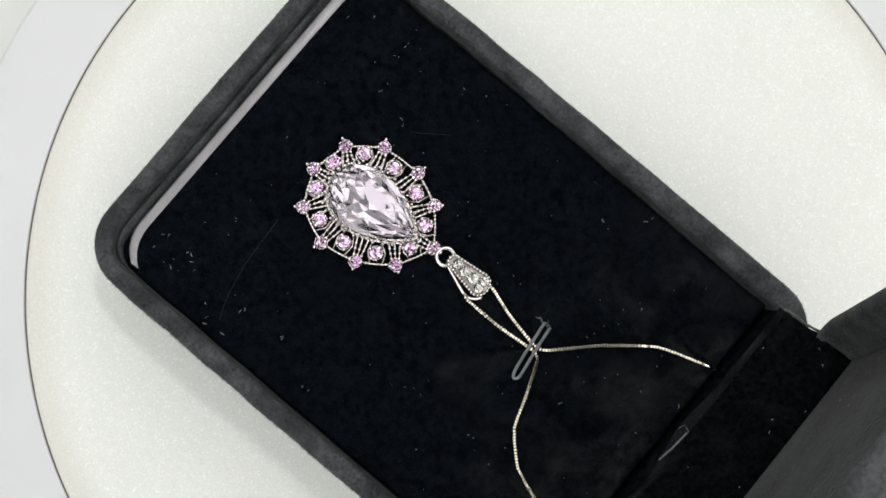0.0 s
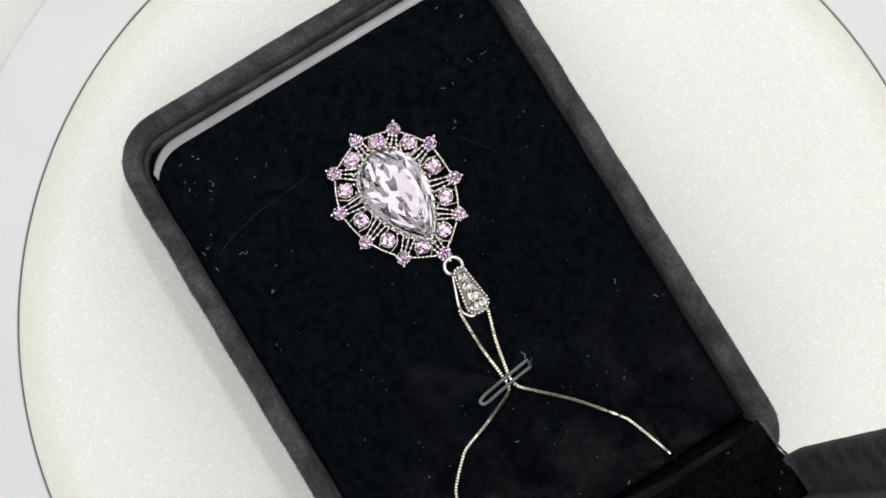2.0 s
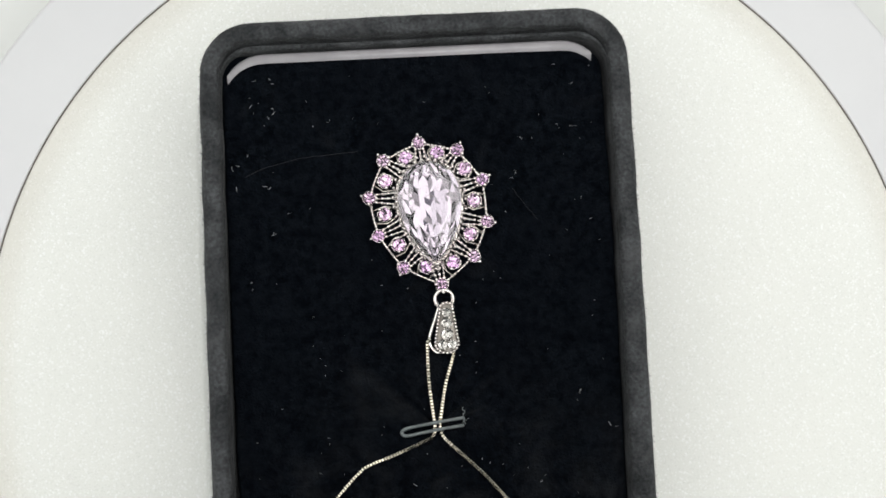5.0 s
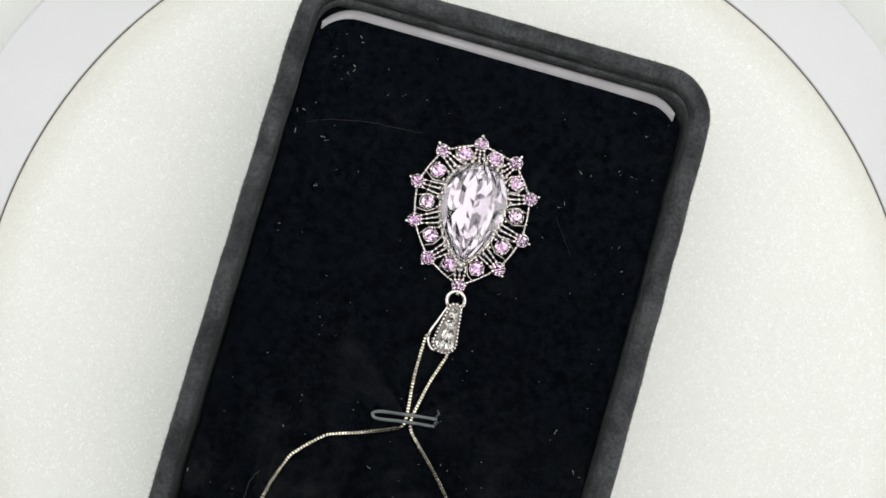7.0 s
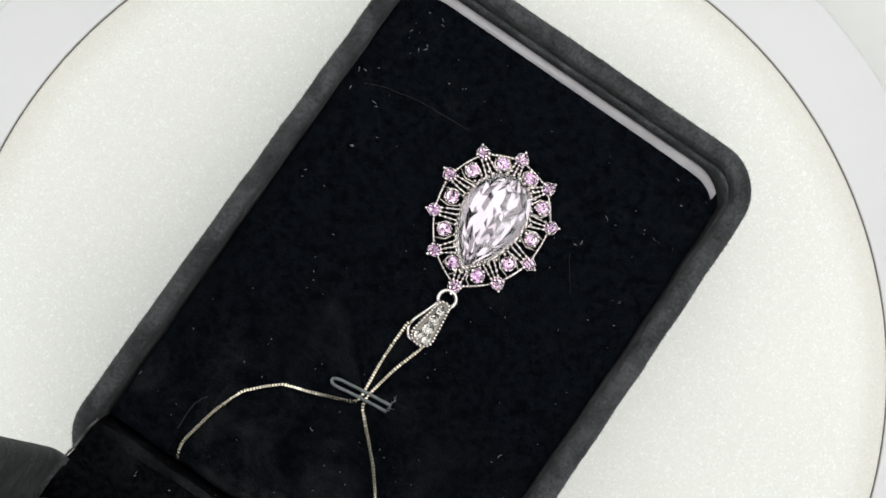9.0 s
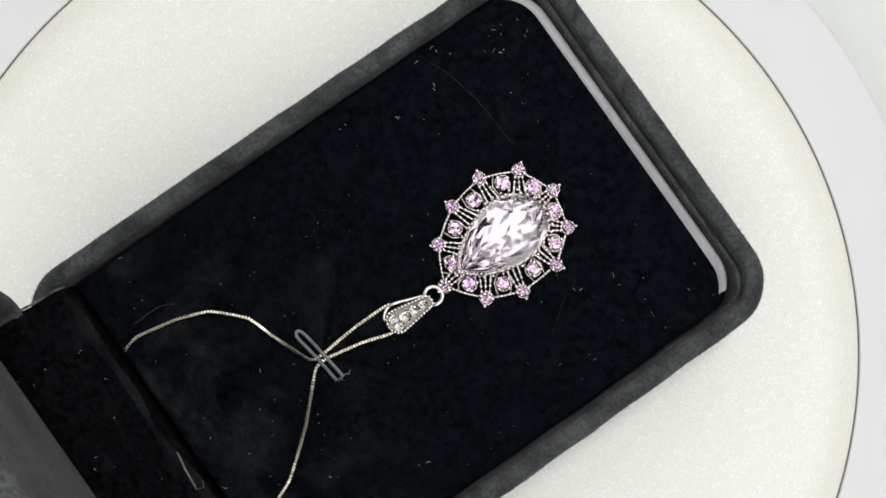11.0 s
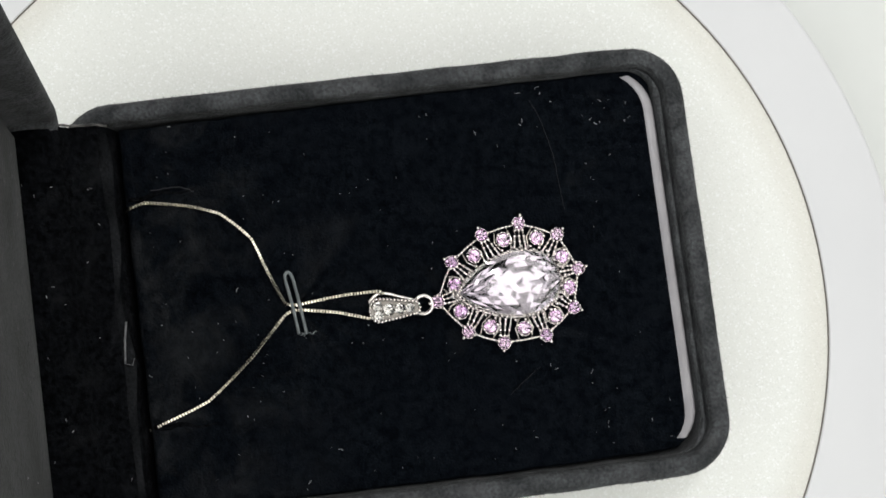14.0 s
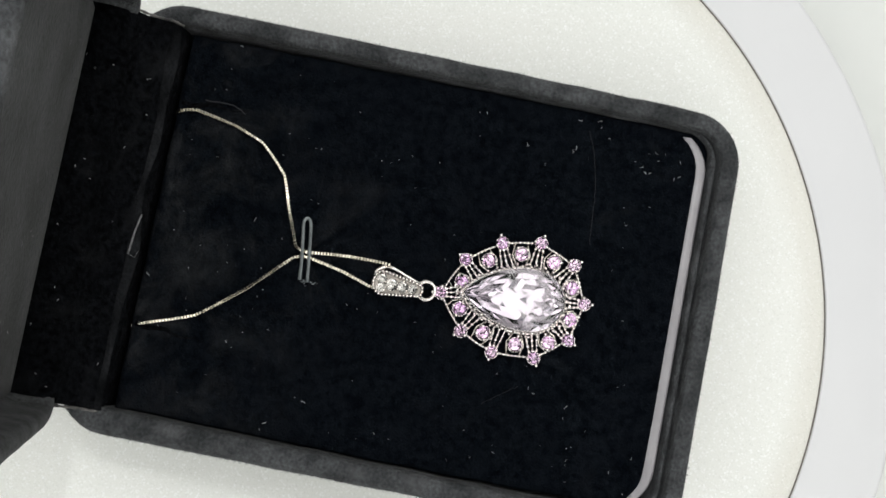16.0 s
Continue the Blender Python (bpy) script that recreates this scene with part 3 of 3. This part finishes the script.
def pendant():
    """Openwork pendant, its middle at its origin, its back on z = 0."""
    top = new("pendant")
    tagged(top, "silver openwork pendant with a pale lilac pear-cut stone", "pendant")
    bm = pear_stone()
    bmesh.ops.transform(bm, matrix=Matrix.Translation((0.25, -0.25, 3.9)) @ Matrix.Rotation(radians(3.5), 4, "Z"), verts=bm.verts)
    part("centre_stone", bm, PEAR_GEM, top, "large pale lilac pear-cut gem").data.materials.append(FOIL)
    # reflecting cup added below the stone to brighten it
    bm = bmesh.new()
    cup = [[(0.25 + x * q, -0.25 + 1.3 * (1 - q) + y * q, z) for x, y in pear(40, 13.9, 8.5)] for q, z in ((0.985, 3.3), (0.98, 3.1), (0.78, 1.5), (0.4, 0.3), (0.1, 0.08))]
    inner = [[(0.25 + x * q, -0.25 + 1.3 * (1 - q) + y * q, z) for x, y in pear(40, 13.9, 8.5)] for q, z in ((0.08, 0.02), (0.42, 0.0), (0.83, 1.2), (1.0, 2.9), (1.0, 3.3))]
    bmesh.ops.recalc_face_normals(bm, faces=(loft(bm, cup + inner + cup[:1], False, False), bm.faces)[1])
    part("reflector_cup", bm, BRIGHT_SILVER, top, "polished silver cup added behind the stone to return light", True)
    turn = Matrix.Rotation(radians(3.5), 3, "Z")
    rim = [turn @ Vector((x, y, 0)) + Vector((0.25, -0.25, 0)) for x, y in pear(72, 14.3, 8.9)]
    # bezel wire with beads
    bm = bmesh.new()
    tube(bm, [(p.x * 0.97, p.y * 0.975, 3.62) for p in rim], 0.075, 6, True)
    tube(bm, [(p.x * 1.02, p.y * 1.02, 1.2) for p in rim], 0.3, 6, True)
    part("bezel", bm, SILVER, top, "polished silver bezel", True)
    bm = bmesh.new()
    for i, p in enumerate(rim):
        if i % 2:
            bead(bm, p.x * 1.02, p.y * 1.015, 3.55, 0.26, 8, 6)
        else:
            bead(bm, p.x * 1.12, p.y * 1.10, 2.7, 0.24, 8, 6)
    part("beading", bm, SILVER, top, "row of tiny silver beads", True)
    # outer rail, bowed inwards a little between the points
    n = len(OUTER)
    for i in range(n):
        a, b = Vector((*OUTER[i], 0)), Vector((*OUTER[(i + 1) % n], 0))
        inn = Vector((*INNER[i], 0))
        d = (b - a).normalized()
        a2, b2 = a + d * 0.8, b - d * 0.8
        m = (a + b) / 2
        m = m + (m.normalized()) * 0.1
        path = smooth_path([(a2.x, a2.y, 1.1), (m.x, m.y, 1.15), (b2.x, b2.y, 1.1)], 6)
        bm = bmesh.new()
        tube(bm, path, 0.13, 6)
        for q, _ in walkable(path, 0.56):
            bead(bm, q.x, q.y, q.z + 0.12, 0.25)
        part("rail", bm, SILVER, top, "beaded outer rail", True)
        # stays of the inner collet, and the pair of spokes to each point
        bm = bmesh.new()
        near = min(rim, key=lambda p: (p - inn).length)
        for off in (-0.75, 0.75):
            side = Vector((-(inn - near).normalized().y, (inn - near).normalized().x, 0)) * off
            s0, s1 = near + side * 0.6, m + side * 1.1
            tube(bm, [(s0.x, s0.y, 1.7), ((s0.x + s1.x) / 2 + side.x * 0.8, (s0.y + s1.y) / 2 + side.y * 0.8, 1.3), (s1.x, s1.y, 1.1)], 0.13, 5)
        part("scroll", bm, DARK_SILVER, top, "", True)
        near = min(rim, key=lambda p: (p - a).length)
        bm = bmesh.new()
        out = (a - near).normalized()
        side = Vector((-out.y, out.x, 0))
        for off in (-0.55, 0, 0.55):
            s0, s1 = near + side * off * 1.5, a - out * 0.6 + side * off * 0.9
            tube(bm, [(s0.x, s0.y, 2.6), (s1.x, s1.y, 1.2)], 0.12, 5)
            for k in range(4):
                q = s0.lerp(s1, (k + 0.5) / 4)
                bead(bm, q.x, q.y, 2.6 - 1.3 * (k + 0.5) / 4, 0.25)
        part("spoke", bm, SILVER, top, "", True)
    # collets, stones and prongs
    first = {}
    for kind, spots, r, z in (("outer", OUTER, 0.88, 1.75), ("inner", INNER, 0.98, 1.9)):
        for i, (x, y) in enumerate(spots):
            m = place(x, y, z, 0, 0, 37 * i + rng.uniform(-15, 15))
            gemstone = (PINK_GEM, VIOLET_GEM, PALE_GEM, VIOLET_GEM, PINK_GEM)[(i * 3 + (kind == "inner")) % 5]
            if kind not in first:
                bm = bmesh.new()
                disc_loft(bm, [(r * 0.62, -1.3), (r * 0.98, -0.15), (r * 1.05, -0.05), (r * 1.09, -0.25), (r * 0.75, -1.35)], 14, True)
                collet = part("collet", bm, SILVER, top, "round silver collet", True)
                stone = part("accent_stone", round_stone(r), gemstone, top, "small round pink-violet gem")
                stone.data.materials.append(PINK_FOIL)
                bm = bmesh.new()
                bead(bm, 0, 0, 0, 0.26, 8, 6)
                prong = part("prong", bm, SILVER, top, "", True)
                first[kind] = (collet, stone, prong)
                collet.matrix_basis, stone.matrix_basis = m, m
                spare = prong
            else:
                collet, stone, prong = first[kind]
                again(collet, "collet", top, m)
                tagged(again(stone, "accent_stone", top, m, gemstone), "small round pink-violet gem")
                spare = None
            out = math.degrees(math.atan2(y, x))
            for a in ((out - 100, out, out + 100) if kind == "outer" else (out - 45, out + 45, out + 135, out - 135)):
                reach = 1.25 * r if (kind == "outer" and a == out) else 0.98 * r
                pm = place(x + reach * math.cos(radians(a)), y + reach * math.sin(radians(a)), z + 0.12)
                if spare is not None:
                    spare.matrix_basis = pm
                    spare = None
                else:
                    again(first[kind][2], "prong", top, pm)
    # jump ring
    bm = bmesh.new()
    tube(bm, [(1.4 + 1.25 * math.cos(a), -12.2 + 1.2 * math.sin(a), 1.5 + 0.25 * math.sin(a)) for a in [2 * math.pi * k / 28 for k in range(28)]], 0.3, 8, True)
    part("jump_ring", bm, SILVER, top, "polished silver jump ring", True)
    # bail: a tapered plate with beaded edges and pave stones, and its back loop
    bm = bmesh.new()

    def plate(z, s):
        pts = []
        for k in range(9):
            a = radians(180 * k / 8)
            pts.append((1.6 + (0.85 * s) * math.cos(a), -13.3 + 0.55 * s * math.sin(a), z + 0.5))
        for k in range(9):
            a = radians(180 + 180 * k / 8)
            pts.append((1.45 + (1.65 * s) * math.cos(a), -18.3 + 1.35 * s * math.sin(a), z))
        return pts
    loft(bm, [plate(1.1, 0.95), plate(1.7, 1.0), plate(2.0, 0.92), plate(1.7, 0.84)])
    bail = part("bail", bm, SHADE_SILVER, top, "tapered silver bail set with tiny white stones")
    edge = [Vector(p) for p in plate(2.0, 0.97)]
    edge.append(edge[0])
    bm = bmesh.new()
    for q, _ in walkable(edge, 0.5):
        bead(bm, q.x, q.y, q.z, 0.27)
    part("beading", bm, SILVER, bail, "beaded edge of the bail", True)
    bm = bmesh.new()
    tube(bm, smooth_path([(0.75, -13.0, 1.3), (0.0, -15.0, 1.1), (-0.85, -17.3, 0.9), (-0.75, -18.5, 0.9), (0.0, -19.4, 1.2), (0.6, -19.5, 1.4)], 5), 0.27, 8)
    part("back_loop", bm, SILVER, bail, "polished back of the bail", True)
    bm = round_stone(0.86)
    s = None
    for i, (x, y, q) in enumerate(((1.6, -14.1, 0.8), (1.55, -15.5, 0.95), (1.5, -17.0, 1.05), (0.85, -18.45, 0.85), (2.15, -18.45, 0.85))):
        m = place(x, y, 2.25 + 0.08 * (y + 19), 0, 0, 31 * i) @ Matrix.Scale(q, 4)
        if s is None:
            s = part("pave_stone", bm, WHITE_GEM, bail, "tiny white gem")
            s.data.materials.append(WHITE_FOIL)
            s.matrix_basis = m
        else:
            again(s, "pave_stone", bail, m)
        for k in range(3):
            a = 2.1 * k + i
            if i == 0 and k == 0:
                b2 = bmesh.new()
                bead(b2, 0, 0, 0, 0.16, 8, 6)
                p0 = part("prong", b2, SILVER, bail, "", True)
                p0.matrix_basis = place(x + 0.75 * q, y, 2.4)
            else:
                again(p0, "prong", bail, place(x + 0.75 * q * math.cos(a), y + 0.75 * q * math.sin(a), 2.3 + 0.08 * (y + 19)))
    return top


# ---- the chain ----
def chain():
    top = new("necklace_chain")
    tagged(top, "fine silver box chain threaded through the pendant's bail", "chain")
    z = PAD_Z + 0.55
    strands = [
        [(-15.6, -30.2, z - 1.6), (-15.9, -29.3, z), (-16.3, -27.2, z + 0.1), (-15.2, -21.6, z), (-13.5, -17.3, z), (-9.7, -13.6, z), (-5.2, -12.0, z), (-0.3, -10.0, z), (0.2, -8.6, z), (0.1, -7.5, z), (-0.3, -2.2, z + 0.2), (-0.2, 2.9, z + 0.8), (0.4, 3.6, z + 0.6)],
        [(14.6, -30.2, z - 1.6), (13.9, -28.2, z), (11.6, -21.7, z), (6.8, -15.6, z), (1.4, -10.2, z), (0.9, -8.6, z), (1.0, -7.5, z), (1.9, -3.1, z + 0.2), (3.3, 1.2, z + 0.5), (3.0, 2.2, z + 0.7)],
    ]
    bm = bmesh.new()
    bmesh.ops.create_cube(bm, size=1, matrix=Matrix.Diagonal((0.34, 0.50, 0.50, 1)))
    bmesh.ops.bevel(bm, geom=bm.edges, offset=0.08, segments=1, affect="EDGES")
    link = None
    for path in strands:
        for i, (p, d) in enumerate(walkable(smooth_path(path, 10, 0.6), 0.43)):
            m = Matrix.Translation(p * MM) @ d.to_track_quat("X", "Z").to_matrix().to_4x4() @ Matrix.Rotation(radians(14 * math.sin(i * 0.11) + rng.uniform(-3, 3)), 4, "X") @ Matrix.Rotation(radians(rng.uniform(-3, 3)), 4, "Y")
            if link is None:
                link = part("link", bm, CHAIN, top)
                link.matrix_basis = m
            else:
                again(link, "link", top, m)
    return top


# ---- lint on the velvet ----
LINT_SPOTS = [(-25.6, 26.4), (-25.3, 28.4), (-23.0, 37.4), (-20.7, 35.2), (-19.6, 36.1), (-20.1, 40.6), (-22.1, 41.2), (-18.2, 22.6), (-20.3, 19.1),
              (13.2, 25.4), (24.1, 18.9), (22.0, 32.2), (22.5, 22.8), (-26.4, -23.9), (6.0, -13.0), (14.5, -17.0), (20.5, -4.4), (24.8, -9.9),
              (6.5, -29.4), (19.6, 41.6), (22.3, 38.2), (-24.1, 12.2), (-2.6, -16.3), (-23.2, 29.8), (15.6, 30.7), (-21.1, 25.7)]



def lint(pad, box):
    bm = bmesh.new()
    r = random.Random(11)

    def hair(x, y, z, length, width):
        a, c = r.uniform(0, 6.28), r.uniform(-1.5, 1.5)
        path = []
        for k in range(4):
            path.append((x, y, z + (0.08 if k in (1, 2) else 0)))
            x, y, a = x + length / 3 * math.cos(a), y + length / 3 * math.sin(a), a + c / 3
        tube(bm, path, width, 4)
    for _ in range(105):
        hair(r.uniform(-25, 25), r.uniform(-28, 41), PAD_Z + 0.1, r.uniform(0.08, 0.22), r.uniform(0.02, 0.04))
    for x, y in LINT_SPOTS:
        for _ in range(r.choice((1, 1, 2))):
            hair(x + r.gauss(0, 0.3), y + r.gauss(0, 0.3), PAD_Z + 0.12, r.uniform(0.25, 0.75), r.uniform(0.022, 0.042))
    tagged(part("lint", bm, LINT, pad, "scattered pale lint"), kind="stuff")
    for path, width in (([(-24.3, 27.3), (-20.9, 28.6), (-16.3, 29.6), (-12.0, 29.9), (-8.4, 30.2)], 0.03), ([(16.2, 19.3), (14.2, 22.0), (12.9, 23.9)], 0.025),
                        ([(-18.0, -26.5), (-18.1, -23.4), (-17.8, -21.9), (-17.2, -20.6)], 0.07)):
        bm = bmesh.new()
        tube(bm, [p + Vector((r.gauss(0, 0.04), r.gauss(0, 0.04), 0)) for p in smooth_path([(x, y, PAD_Z + 0.1) for x, y in path], 5)], width, 4)
        part("hair", bm, DULL, pad, "fine grey hair on the velvet")
    bm = bmesh.new()
    tube(bm, [(-0.4, -31.2, 24.3), (2.0, -31.6, 24.4), (5.2, -31.9, 24.4)], 0.14, 5)
    tube(bm, [(5.2, -31.9, 24.4), (5.5, -31.0, 24.1), (4.6, -30.7, 23.9)], 0.04, 4)
    part("fibre", bm, DIM_LINT, box, "white fibre caught on the hinge strip")
    bm = bmesh.new()
    for _ in range(11):
        hair(r.uniform(-25, 25), r.uniform(-42, -37), 29.75, r.uniform(0.15, 0.4), r.uniform(0.03, 0.06))
    for _ in range(7):
        hair(r.uniform(-25, 25), r.uniform(-35.5, -32.5), 25.15, r.uniform(0.12, 0.35), r.uniform(0.03, 0.05))
    tagged(part("lint", bm, LINT, box, "pale lint on the hinge strip"), kind="stuff")


def pile(box):
    """The short nap that fuzzes the edges of the velvet rim."""
    r = random.Random(23)
    line = [(x + 0.008 * (y - 5), y) for x, y in long_outline(X0, X1, Y0, Y1, (8.0, 7.5))]
    line.append(line[0])
    verts, faces = [], []
    for (ax, ay), (bx, by) in zip(line, line[1:]):
        d = math.hypot(bx - ax, by - ay)
        nx, ny = (by - ay) / max(d, 1e-6), -(bx - ax) / max(d, 1e-6)
        for _ in range(int(d * 70)):
            q = r.random()
            inset, z = r.choice(((0.0, 20.4), (0.0, 19.2), (0.2, 22.2), (0.75, 23.5), (1.6, 23.95), (2.3, 23.85), (2.8, 23.4)))
            x, y = ax + (bx - ax) * q - nx * inset, ay + (by - ay) * q - ny * inset
            l = r.uniform(0.10, 0.34)
            tip = (x + nx * l * (0.9 if inset < 0.5 else r.uniform(-0.6, 0.6)) + r.gauss(0, 0.06), y + ny * l * (0.9 if inset < 0.5 else r.uniform(-0.6, 0.6)) + r.gauss(0, 0.06), z + l * r.uniform(0.2, 0.9))
            a = r.uniform(0, 6.28)
            k = len(verts)
            verts += [((x + 0.045 * math.cos(a)) * MM, (y + 0.045 * math.sin(a)) * MM, (z - 0.05) * MM), ((x - 0.045 * math.cos(a)) * MM, (y - 0.045 * math.sin(a)) * MM, (z - 0.05) * MM), tuple(c * MM for c in tip)]
            faces.append((k, k + 1, k + 2))
    me = bpy.data.meshes.new("nap")
    me.from_pydata(verts, [], faces)
    me.materials.append(VELVET)
    ob = new("nap", me)
    ob.parent = box
    tagged(ob, "short velvet nap along the rim", kind="stuff")


room()
table, platter = turntable()
box, pad = jewellery_box()
jewel = pendant()
necklace = chain()
lint(pad, box)
pile(box)


def motions():
    times = [0.25 * k for k in range(65)]
    walk(platter, [(t, pose(0, 0, 0, 0, 0, -TURN_RATE * t)) for t in times])
    walk(box, [(t, spin(t)) for t in times])
    walk(necklace, [(t, spin(t)) for t in times])
    walk(jewel, [(t, spin(t) @ place(1.0, 21.0, PAD_Z + 0.05)) for t in times])


motions()
